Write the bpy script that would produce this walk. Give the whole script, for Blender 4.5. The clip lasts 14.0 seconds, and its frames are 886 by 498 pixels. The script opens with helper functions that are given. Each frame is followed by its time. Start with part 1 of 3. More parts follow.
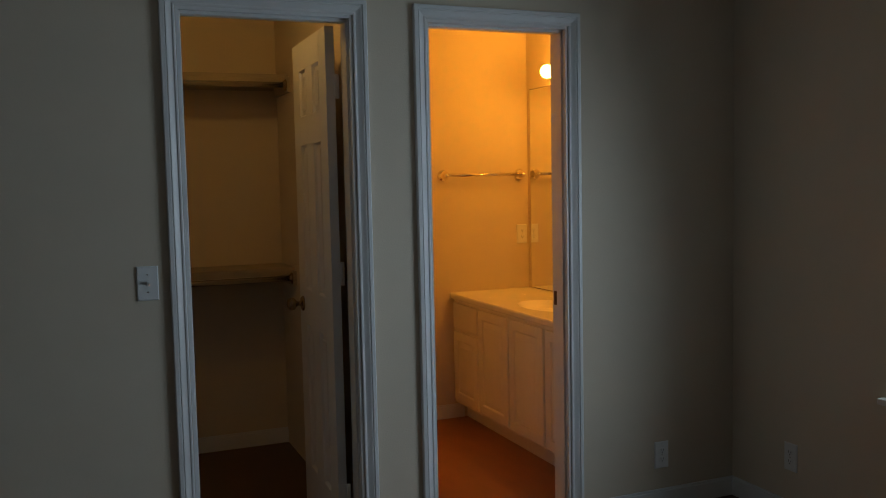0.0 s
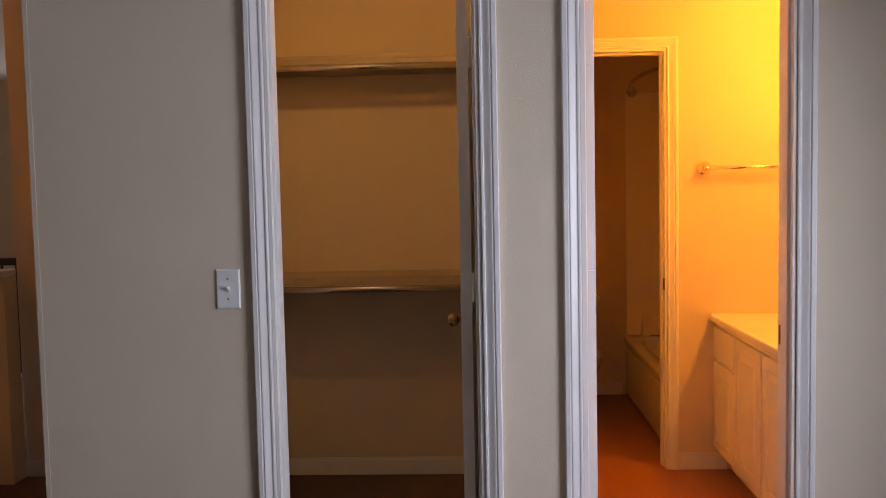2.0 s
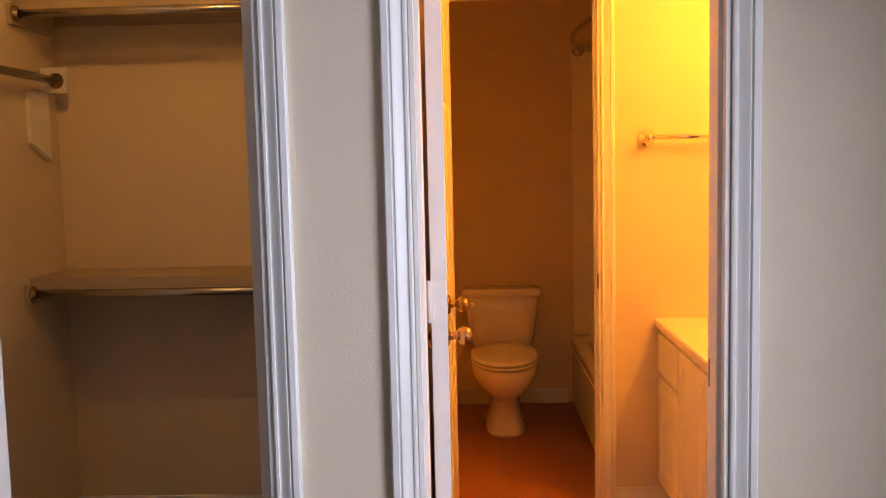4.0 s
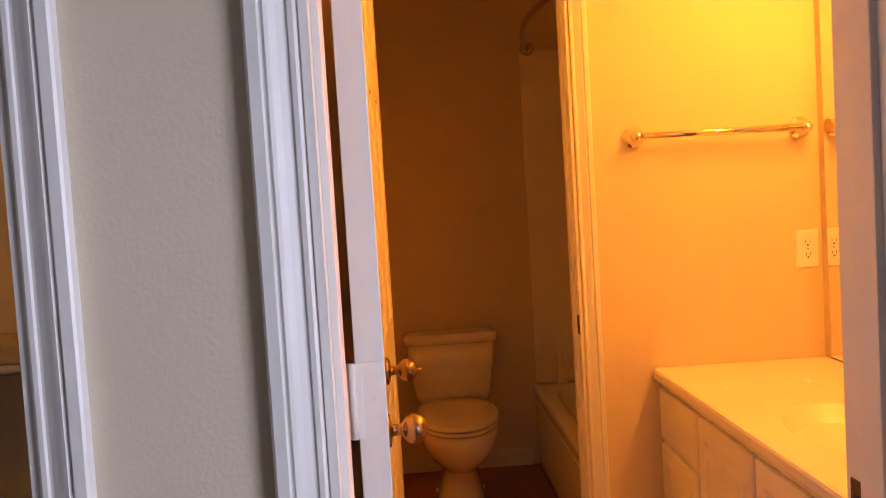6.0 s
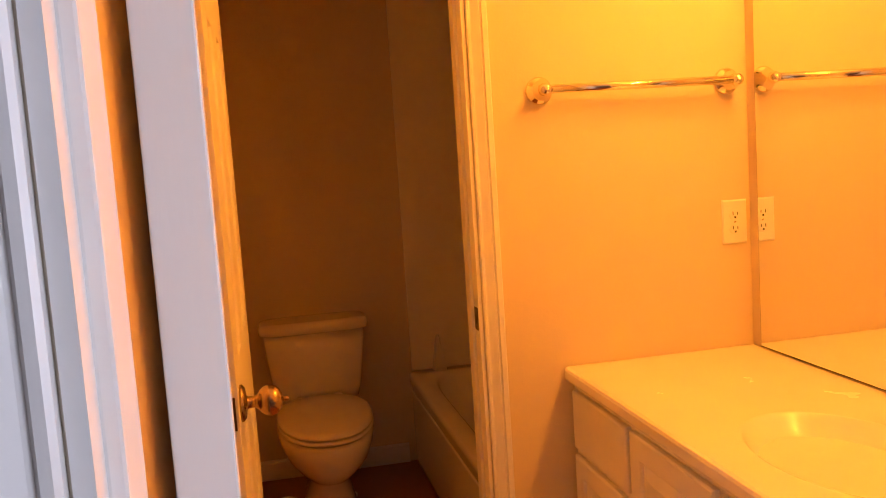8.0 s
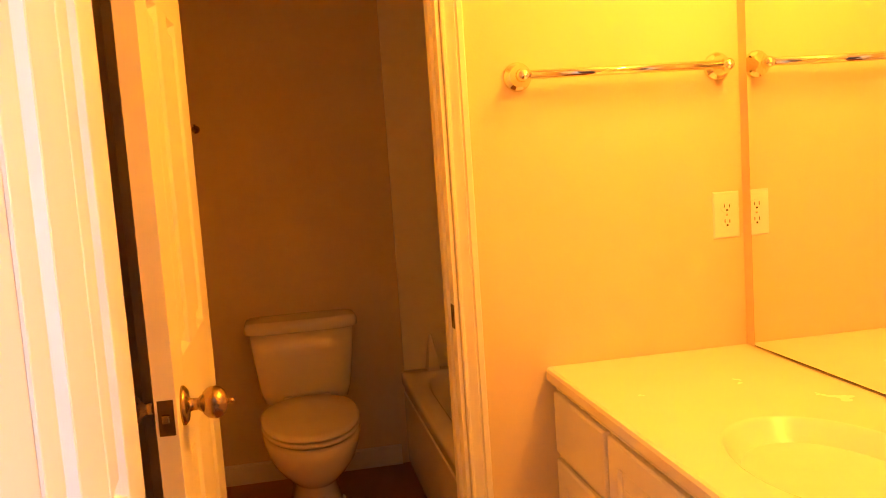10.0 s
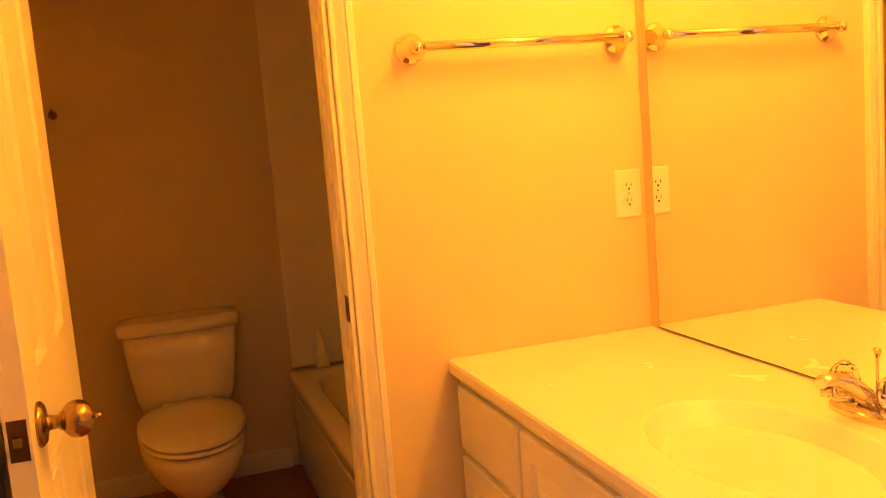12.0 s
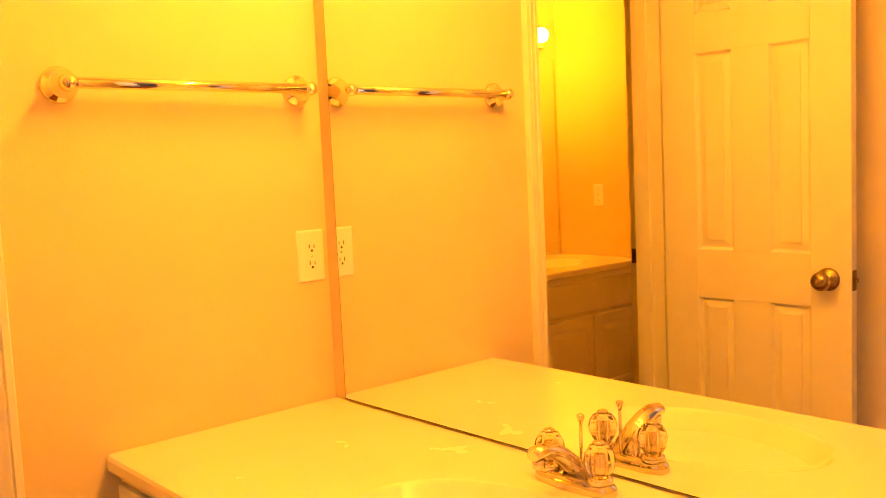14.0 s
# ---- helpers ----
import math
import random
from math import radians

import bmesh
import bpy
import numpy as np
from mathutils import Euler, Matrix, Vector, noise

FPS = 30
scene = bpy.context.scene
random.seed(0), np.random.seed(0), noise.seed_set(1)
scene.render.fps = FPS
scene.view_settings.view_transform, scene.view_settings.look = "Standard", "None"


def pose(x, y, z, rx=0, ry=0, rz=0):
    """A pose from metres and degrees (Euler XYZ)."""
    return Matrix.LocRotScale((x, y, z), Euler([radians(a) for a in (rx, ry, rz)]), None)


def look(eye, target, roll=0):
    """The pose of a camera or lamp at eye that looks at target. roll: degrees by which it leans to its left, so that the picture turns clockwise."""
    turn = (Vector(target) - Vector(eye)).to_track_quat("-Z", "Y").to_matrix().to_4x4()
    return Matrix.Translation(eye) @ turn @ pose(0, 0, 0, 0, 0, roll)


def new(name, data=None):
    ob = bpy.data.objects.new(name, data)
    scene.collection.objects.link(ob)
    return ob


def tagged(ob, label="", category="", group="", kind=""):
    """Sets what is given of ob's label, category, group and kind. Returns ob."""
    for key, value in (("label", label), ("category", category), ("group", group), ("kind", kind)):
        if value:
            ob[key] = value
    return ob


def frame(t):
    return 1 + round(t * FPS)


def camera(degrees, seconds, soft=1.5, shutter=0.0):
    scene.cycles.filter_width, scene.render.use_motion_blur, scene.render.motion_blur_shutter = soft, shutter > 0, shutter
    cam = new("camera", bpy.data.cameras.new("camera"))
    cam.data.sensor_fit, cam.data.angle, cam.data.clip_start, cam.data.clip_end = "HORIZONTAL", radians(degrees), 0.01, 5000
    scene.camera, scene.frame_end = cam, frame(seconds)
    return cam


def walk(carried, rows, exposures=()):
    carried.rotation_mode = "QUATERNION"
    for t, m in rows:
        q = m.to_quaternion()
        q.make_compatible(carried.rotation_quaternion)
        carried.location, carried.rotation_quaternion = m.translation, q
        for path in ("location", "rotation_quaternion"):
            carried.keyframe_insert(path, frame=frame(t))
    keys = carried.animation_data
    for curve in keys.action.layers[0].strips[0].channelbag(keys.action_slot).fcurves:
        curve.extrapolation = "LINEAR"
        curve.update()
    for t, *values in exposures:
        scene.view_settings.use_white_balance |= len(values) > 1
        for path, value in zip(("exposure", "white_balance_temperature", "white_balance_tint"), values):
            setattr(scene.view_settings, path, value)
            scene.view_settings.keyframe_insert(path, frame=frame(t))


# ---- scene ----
cam = camera(53.14, 14.0, soft=1.0)


def held(x, y, z, yaw, pitch, lean):
    """A hand-held pose: yaw to the left of +y, pitch up, lean to the left, in degrees."""
    return Matrix.Translation((x, y, z)) @ pose(0, 0, 0, 0, 0, yaw) @ pose(0, 0, 0, 90 + pitch) @ pose(0, 0, 0, 0, 0, lean)


PATH = [
    (0.0, held(-1.552, -3.135, 1.446, -22.55, -4.42, -1.19)),
    (0.5, held(-1.264, -2.921, 1.406, -11.87, -4.28, -1.50)),
    (1.0, held(-1.052, -2.797, 1.424, -9.53, -1.61, -1.44)),
    (1.5, held(-0.779, -2.652, 1.410, -2.81, -3.88, -2.08)),
    (2.0, held(-0.597, -2.561, 1.398, 2.33, -3.84, -1.17)),
    (2.5, held(-0.473, -2.351, 1.390, -1.72, -5.43, -0.34)),
    (5.0, held(-0.113, -1.324, 1.366, 4.04, -4.93, -1.84)),
    (5.5, held(-0.157, -1.112, 1.348, 0.22, -3.03, -2.71)),
    (6.0, held(-0.208, -0.897, 1.331, -2.32, -3.36, -3.45)),
    (6.5, held(-0.133, -0.796, 1.345, -1.70, -1.03, -4.25)),
    (7.0, held(-0.149, -0.577, 1.311, -5.58, -3.81, -4.74)),
    (7.5, held(-0.234, -0.419, 1.347, -11.87, -6.38, -3.76)),
    (10.0, held(-0.098, -0.290, 1.316, -10.58, -6.36, -3.92)),
    (10.5, held(-0.176, -0.196, 1.301, -15.45, -7.56, -5.15)),
    (11.0, held(-0.167, -0.204, 1.316, -17.99, -8.48, -4.85)),
    (11.5, held(-0.148, -0.180, 1.305, -18.35, -8.12, -4.71)),
    (12.0, held(-0.096, -0.138, 1.288, -18.25, -7.45, -4.60)),
    (12.5, held(-0.130, -0.048, 1.287, -30.50, -8.40, -2.44)),
    (13.0, held(-0.120, 0.023, 1.285, -42.02, -9.82, -1.32)),
    (13.5, held(-0.090, 0.048, 1.285, -41.63, -12.02, -2.87)),
    (14.0, held(-0.089, 0.069, 1.296, -41.64, -5.38, -2.63)),
]
EXPOSURES = [(0.0, -2.12, 6150, 2), (0.4, -1.36, 6300, 8), (1.0, -0.92, 6700, 20), (2.5, -0.5, 7000, 25), (5.0, -0.3, 7000, 28), (5.5, -0.42, 6800, 30), (6.0, -0.70, 6900, 30), (7.0, -0.86, 6900, 30),
             (7.7, -0.80, 6900, 29), (9.8, -0.24, 7000, 18), (11.0, -0.15, 7300, 9), (12.0, -0.28, 7300, 11), (14.0, -0.30, 7300, 10)]
walk(cam, PATH, EXPOSURES)

# ---- world, daylight, exposure ----
world = bpy.data.worlds.new("sky")
scene.world = world
world.use_nodes = True
wn = world.node_tree
sky = wn.nodes.new("ShaderNodeTexSky")
sky.sky_type, sky.sun_disc = "NISHITA", False
sky.sun_elevation, sky.sun_rotation = radians(40), radians(200)
wn.nodes["Background"].inputs["Strength"].default_value = 0.1
wn.links.new(sky.outputs["Color"], wn.nodes["Background"].inputs["Color"])


def area(name, m, sx, sy, watts, colour):
    data = bpy.data.lights.new(name, "AREA")
    data.shape, data.size, data.size_y, data.energy, data.color = "RECTANGLE", sx, sy, watts, colour
    ob = new(name, data)
    ob.matrix_world = m
    return ob


# skylight in the bedroom window's opening, shining into the room
area("window_daylight", look((1.255, -1.39, 1.36), (0.0, -1.39, 1.06)), 1.02, 1.30, 54, (0.70, 0.84, 1.0)).data.spread = radians(138)
area("hall_daylight", look((-3.9, 5.18, 1.3), (-3.9, 3.0, 1.0)), 0.9, 2.0, 8, (0.9, 0.96, 1.0))
LAMP_WARM = (1.0, 0.36, 0.028)
LAMP_DEEP = (1.0, 0.315, 0.017)   # redder glow for the neighbouring bath's lamps, added to redden the toilet room

# ---- materials ----


def material(name, colour, rough=0.5, metal=0.0, scale=8.0, vary=0.06, bump=0.0, bump_scale=200.0, coat=0.0, second=None, stain=0.0, spread=(1, 1, 1)):
    """A procedural surface: colour that varies at two scales, uneven gloss and fine relief, in metres."""
    m = bpy.data.materials.new(name)
    m.use_nodes = True
    nt = m.node_tree
    b = nt.nodes["Principled BSDF"]
    b.inputs["Metallic"].default_value = metal
    b.inputs["Coat Weight"].default_value = coat
    geo = nt.nodes.new("ShaderNodeTexCoord")
    mapping = nt.nodes.new("ShaderNodeMapping")
    mapping.inputs["Scale"].default_value = spread
    nt.links.new(geo.outputs["Object"], mapping.inputs["Vector"])

    def noise_node(s, detail=4):
        n = nt.nodes.new("ShaderNodeTexNoise")
        n.inputs["Scale"].default_value, n.inputs["Detail"].default_value = s, detail
        nt.links.new(mapping.outputs["Vector"], n.inputs["Vector"])
        return n
    big, fine = noise_node(scale * 0.15, 3), noise_node(scale, 6)
    mix = nt.nodes.new("ShaderNodeMath")
    mix.operation = "ADD"
    nt.links.new(big.outputs["Fac"], mix.inputs[0])
    nt.links.new(fine.outputs["Fac"], mix.inputs[1])
    ramp = nt.nodes.new("ShaderNodeMapRange")
    ramp.inputs["From Min"].default_value, ramp.inputs["From Max"].default_value = 0.6, 1.4
    nt.links.new(mix.outputs[0], ramp.inputs["Value"])
    cm = nt.nodes.new("ShaderNodeMix")
    cm.data_type = "RGBA"
    a = second or tuple(max(0, q * (1 - vary)) for q in colour)
    z = colour if second else tuple(min(1, q * (1 + vary)) for q in colour)
    cm.inputs[6].default_value, cm.inputs[7].default_value = (*a, 1), (*z, 1)
    nt.links.new(ramp.outputs["Result"], cm.inputs[0])
    out = cm.outputs[2]
    if stain:
        st = noise_node(2.3, 8)
        sr = nt.nodes.new("ShaderNodeMapRange")
        sr.inputs["From Min"].default_value, sr.inputs["From Max"].default_value = 0.58, 0.75
        sr.inputs["To Max"].default_value = stain
        nt.links.new(st.outputs["Fac"], sr.inputs["Value"])
        c2 = nt.nodes.new("ShaderNodeMix")
        c2.data_type = "RGBA"
        c2.inputs[7].default_value = (*(q * 0.55 for q in colour), 1)
        nt.links.new(sr.outputs["Result"], c2.inputs[0])
        nt.links.new(out, c2.inputs[6])
        out = c2.outputs[2]
    nt.links.new(out, b.inputs["Base Color"])
    rr = nt.nodes.new("ShaderNodeMapRange")
    rr.inputs["To Min"].default_value, rr.inputs["To Max"].default_value = rough * 0.85, min(1, rough * 1.15)
    nt.links.new(fine.outputs["Fac"], rr.inputs["Value"])
    nt.links.new(rr.outputs["Result"], b.inputs["Roughness"])
    if bump:
        bn = noise_node(bump_scale, 3)
        bp = nt.nodes.new("ShaderNodeBump")
        bp.inputs["Strength"].default_value, bp.inputs["Distance"].default_value = bump, 0.002
        nt.links.new(bn.outputs["Fac"], bp.inputs["Height"])
        nt.links.new(bp.outputs["Normal"], b.inputs["Normal"])
    return m


WALL = material("wall_paint", (0.70, 0.60, 0.465), 0.75, scale=5, vary=0.03, bump=0.30, bump_scale=170)
CEIL = material("ceiling_paint", (0.78, 0.77, 0.74), 0.9, scale=6, vary=0.03, bump=0.6, bump_scale=90)
TRIM = material("trim_paint", (0.80, 0.79, 0.77), 0.35, scale=20, vary=0.03, bump=0.1, bump_scale=60)
DOORP = material("door_paint", (0.80, 0.79, 0.77), 0.38, scale=12, vary=0.03, bump=0.15, bump_scale=90, spread=(1, 1, 0.15))
CABP = material("cabinet_paint", (0.78, 0.76, 0.72), 0.42, scale=14, vary=0.04, bump=0.12, bump_scale=80)
MARBLE = material("cultured_marble", (0.83, 0.80, 0.74), 0.26, scale=4, vary=0.03, coat=0.15)
PORCELAIN = material("porcelain", (0.80, 0.78, 0.74), 0.12, scale=3, vary=0.02, coat=0.5)
SEATP = material("seat_plastic", (0.82, 0.80, 0.76), 0.25, scale=5, vary=0.02)
TUBM = material("tub_acrylic", (0.85, 0.83, 0.79), 0.2, scale=3, vary=0.03, coat=0.3)
BRASS = material("polished_brass", (0.86, 0.79, 0.66), 0.085, metal=1, scale=30, vary=0.06)
AGED = material("aged_brass", (0.38, 0.27, 0.16), 0.26, metal=1, scale=40, vary=0.15)
BRONZE = material("dark_bronze", (0.13, 0.08, 0.05), 0.38, metal=1, scale=60, vary=0.2)
CHROME = material("chrome", (0.66, 0.62, 0.57), 0.06, metal=1, scale=30, vary=0.04)
BARP = material("bar_enamel", (0.74, 0.72, 0.68), 0.4, scale=20, vary=0.03)
# even tan for boards, cleats and fascia, darker than the cabinet colour
SHELF_TAN = material("shelf_tan", (0.44, 0.36, 0.26), 0.5, scale=12, vary=0.08, bump=0.1, bump_scale=80)
STEEL = material("closet_rod_steel", (0.55, 0.54, 0.52), 0.25, metal=1, scale=30, vary=0.06)
PLATE = material("plate_plastic", (0.82, 0.81, 0.79), 0.35, scale=20, vary=0.02)
DARK = material("dark_slot", (0.02, 0.02, 0.02), 0.6)
FLOORB = material("vinyl_floor", (0.36, 0.14, 0.07), 0.35, scale=14, second=(0.24, 0.085, 0.04), bump=0.1, bump_scale=60, spread=(1, 0.3, 1))
CARPET = material("brown_floor", (0.13, 0.07, 0.05), 0.6, scale=12, second=(0.07, 0.036, 0.026), bump=0.2, bump_scale=140, spread=(1, 0.25, 1))
RAILM = material("dark_rail", (0.03, 0.02, 0.015), 0.35, scale=20, vary=0.2)
CERAMIC = material("bulb_socket", (0.75, 0.72, 0.66), 0.3)


def glass(name, colour=(1, 1, 1), rough=0.0, ior=1.45):
    m = bpy.data.materials.new(name)
    m.use_nodes = True
    b = m.node_tree.nodes["Principled BSDF"]
    b.inputs["Base Color"].default_value = (*colour, 1)
    b.inputs["Transmission Weight"].default_value, b.inputs["Roughness"].default_value, b.inputs["IOR"].default_value = 1.0, rough, ior
    return m


def glow(name, colour, strength):
    m = bpy.data.materials.new(name)
    m.use_nodes = True
    b = m.node_tree.nodes["Principled BSDF"]
    b.inputs["Emission Color"].default_value, b.inputs["Emission Strength"].default_value = (*colour, 1), strength
    return m


MIRROR = material("mirror_silver", (0.92, 0.93, 0.90), 0.0, metal=1, vary=0.0)
MIRROR.node_tree.nodes["Principled BSDF"].inputs["Roughness"].default_value = 0.0
for link in list(MIRROR.node_tree.links):
    if link.to_socket.name == "Roughness":
        MIRROR.node_tree.links.remove(link)
ACRYLIC = glass("clear_acrylic", (0.93, 0.84, 0.74), 0.02, 1.49)
PANE = glass("window_glass")
BULB = glow("bulb_glow", LAMP_WARM, 236.0)
BULB_C = glow("closet_bulb_glow", (1.0, 0.54, 0.14), 270.0)
BULB_H = glow("hall_bulb_glow", LAMP_WARM, 44.0)
BULB_B = glow("bulb_glow_far", LAMP_DEEP, 440.0)
BACKDROP = glow("outdoor_brightness", (0.92, 0.97, 1.0), 3.0)

# ---- mesh helpers ----


def box(bm, x0, x1, y0, y1, z0, z1, bevel=0.0):
    m = Matrix.LocRotScale(((x0 + x1) / 2, (y0 + y1) / 2, (z0 + z1) / 2), None, (x1 - x0, y1 - y0, z1 - z0))
    made = bmesh.ops.create_cube(bm, size=1, matrix=m)
    if bevel:
        edges = {e for vert in made["verts"] for e in vert.link_edges}
        bmesh.ops.bevel(bm, geom=list(edges), offset=bevel, segments=2, affect="EDGES", profile=0.6)
    return bm


def loft(bm, rings, close=True, smooth=True):
    """Skin a list of rings, each with the same number of points; the first and last are capped."""
    made = [[bm.verts.new(q) for q in ring] for ring in rings]
    n = len(made[0])
    for a, b in zip(made, made[1:]):
        for i in range(n):
            f = bm.faces.new((a[i], a[(i + 1) % n], b[(i + 1) % n], b[i]))
            f.smooth = smooth
    if close:
        bm.faces.new(list(reversed(made[0])))
        bm.faces.new(made[-1])
    return bm


def ring(cx, cy, z, rx, ry, n=32, power=2.0, front=1.0):
    """A level ring: an ellipse, or a rounder box for a higher power; front stretches its -y half."""
    out = []
    for i in range(n):
        a = 2 * math.pi * i / n
        c, s = math.cos(a), math.sin(a)
        x = math.copysign(abs(c) ** (2 / power), c) * rx
        y = math.copysign(abs(s) ** (2 / power), s) * ry * (front if s < 0 else 1)
        out.append((cx + x, cy + y, z))
    return out


def turned(bm, profile, m=Matrix(), n=20):
    """A turned piece: profile rows of (radius, height) about the z axis of m."""
    rings = [[m @ Vector((r * math.cos(2 * math.pi * i / n), r * math.sin(2 * math.pi * i / n), h)) for i in range(n)] for r, h in profile]
    return loft(bm, rings)


def tube(bm, points, r, n=12):
    pts = [Vector(p) for p in points]
    rings = []
    for i, p in enumerate(pts):
        d = (pts[min(i + 1, len(pts) - 1)] - pts[max(i - 1, 0)]).normalized()
        u = d.orthogonal().normalized() if abs(d.z) > 0.95 else d.cross(Vector((0, 0, 1))).normalized()
        w = d.cross(u)
        rad = r[i] if isinstance(r, (list, tuple)) else r
        rings.append([p + rad * (math.cos(2 * math.pi * k / n) * u + math.sin(2 * math.pi * k / n) * w) for k in range(n)])
    return loft(bm, rings)


def mesh(name, bm, mat):
    bmesh.ops.recalc_face_normals(bm, faces=bm.faces)
    me = bpy.data.meshes.new(name)
    bm.to_mesh(me)
    bm.free()
    me.materials.append(mat)
    return me


def part(name, bm, mat, parent=None, label=""):
    ob = new(name, mesh(name, bm, mat))
    ob.parent = parent
    if label:
        ob["label"] = label
    return ob


def thing(name, label, category, at=(0, 0, 0), turn=0, group=""):
    ob = new(name)
    ob.matrix_world = pose(*at, 0, 0, turn)
    return tagged(ob, label, category, group)


def structure(name, bm, mat, label, category="wall"):
    return tagged(part(name, bm, mat), label, category, kind="structure")


def B():
    return bmesh.new()


def blocks(*rows):
    bm = B()
    for r in rows:
        box(bm, *r)
    return bm


# ---- plan ----
H = 2.44          # ceiling
HEAD = 2.045      # door heads
CL, CR = -1.203, -0.595   # closet opening
BL, BR = -0.297, 0.302    # bath opening
TL, TR = -0.285, 0.309    # toilet room opening
WY = 0.115        # far face of the bedroom wall
YB, YT = 1.766, 1.871     # towel-bar wall, near and far face
XM = 1.064        # mirror wall
XR = 1.15         # bedroom's window wall
YW = 3.36         # wall behind the toilet
XH = -1.895       # hall opening's edge
YC = 1.725        # closet's back wall
XC = -1.80        # closet's side wall
XB = -1.62        # second vanity room's side wall

# ---- structure ----
BEDX, BEDY = -5.6, -6.4   # bedroom's far corner, behind the camera
structure("floor", blocks((BEDX - 0.1, XR, BEDY - 0.1, 0.06, -0.1, 0)), CARPET, "dark brown bedroom floor in shade", "floor")
structure("floor_closet", blocks((XC, -0.48, 0.06, YC, -0.1, 0)), CARPET, "dark reddish brown closet floor", "floor")
structure("floor_bath", blocks((-0.48, XM, 0.06, YB, -0.1, 0), (-0.72, XM + 0.02, YB, YW, -0.1, 0), (XB, -0.72, YB, YW, -0.1, 0)), FLOORB, "orange brown vinyl bathroom floor", "floor")
structure("floor_hall", blocks((-6.0, XC - 0.12, 0.06, 6.0, -0.1, 0)), CARPET, "pale sunlit carpet on the hall landing", "floor")
structure("ceiling", blocks((BEDX - 0.1, XR + 0.1, BEDY - 0.1, YW + 0.1, H, H + 0.1), (-6.0, BEDX - 0.1, 0, 6.0, H, H + 0.1), (BEDX - 0.1, XC, YW + 0.1, 6.0, H, H + 0.1)), CEIL, "white textured ceiling", "ceiling")

# bedroom wall with closet, bath and hall openings
structure("wall_doors", blocks(
    (XH, CL, 0, WY, 0, H), (CR, BL, 0, WY, 0, H), (BR, XR, 0, WY, 0, H),
    (CL, CR, 0, WY, HEAD, H), (BL, BR, 0, WY, HEAD, H),
    (-2.72, XH, 0, WY, HEAD - 0.02, H), (BEDX, -2.72, 0, WY, 0, H)), WALL, "off-white textured bedroom wall with two doorways")
WIN = (-1.95, -0.83, 0.62, 2.1)   # bedroom window: y from, y to, sill, head
structure("wall_window", blocks(
    (XR, XR + 0.15, BEDY, WIN[0], 0, H), (XR, XR + 0.15, WIN[1], WY, 0, H),
    (XR, XR + 0.15, WIN[0], WIN[1], 0, WIN[2]), (XR, XR + 0.15, WIN[0], WIN[1], WIN[3], H)), WALL, "shaded off-white bedroom wall with a window")
structure("wall_back", blocks((BEDX, XR + 0.15, BEDY - 0.1, BEDY, 0, H)), WALL, "off-white bedroom wall")
structure("wall_side", blocks((BEDX - 0.1, BEDX, BEDY, WY, 0, H)), WALL, "off-white bedroom wall")
# closet
structure("wall_closet_side", blocks((XC - 0.12, XC, WY, YC + 0.12, 0, H)), WALL, "off-white closet side wall in shade")
structure("wall_closet_back", blocks((XC, -0.50, YC, YC + 0.12, 0, H)), WALL, "off-white closet back wall in dim warm light")
structure("wall_closet_bath", blocks((-0.50, -0.428, WY, YB, 0, H)), WALL, "off-white wall between closet and bathroom")
# vanity room and toilet room
structure("wall_vanity", blocks((XM, XM + 0.12, WY, YW + 0.12, 0, H)), WALL, "off-white bathroom wall behind the mirror")
structure("wall_towel", blocks((TR, XM, YB, YT, 0, H), (-0.50, TL, YB, YT, 0, H), (TL, TR, YB, YT, HEAD, H)), WALL, "off-white bathroom wall lit by warm lamps")
structure("wall_toilet", blocks((XB - 0.1, XM, YW, YW + 0.12, 0, H)), WALL, "off-white wall behind the toilet in dim light")
structure("wall_partition", blocks((-0.82, -0.72, YT, 2.22, 0, H), (-0.82, -0.72, 2.86, YW, 0, H), (-0.82, -0.72, 2.22, 2.86, HEAD, H)), WALL, "off-white partition with a doorway to another vanity")
structure("wall_far_vanity", blocks((XB - 0.1, XB, YC + 0.12, YW, 0, H)), WALL, "off-white wall beside the far vanity")
# hall
structure("wall_hall", blocks((-6.1, -6.0, 0, 6.0, 0, H), (-6.0, BEDX - 0.1, 0, WY, 0, H), (-6.0, -4.42, 5.2, 5.3, 0, H), (-3.32, XC - 0.12, 5.2, 5.3, 0, H), (-4.42, -3.32, 5.2, 5.3, 0, 0.05), (-4.42, -3.32, 5.2, 5.3, 2.3, H), (XC - 0.2, XC - 0.12, YC + 0.12, 5.3, 0, H)), WALL, "off-white hall wall with a tall bright window")


CASING = ((0.0, 0.0), (0.0, 0.0085), (0.003, 0.0105), (0.008, 0.0105), (0.010, 0.0080), (0.013, 0.0085), (0.020, 0.0115), (0.027, 0.0150), (0.031, 0.0165), (0.0335, 0.0135), (0.036, 0.0140), (0.0375, 0.0185), (0.049, 0.0185), (0.052, 0.0160), (0.052, 0.0))


def casing(name, y, x0, x1, facing, mat=TRIM, label="white moulded door casing"):
    """Moulded door casing, mitred at the head, on a wall at y; facing -1 looks to -y."""
    bm = B()
    top = HEAD + 0.005
    rings = []
    for leg in range(4):
        row = []
        for o, d in CASING:
            x = x0 - 0.006 - o if leg < 2 else x1 + 0.006 + o
            z = 0.0 if leg in (0, 3) else top + o
            row.append((x, y + facing * d, z))
        rings.append(row)
    loft(bm, rings, smooth=False)
    return structure(name, bm, mat, label, "trim")


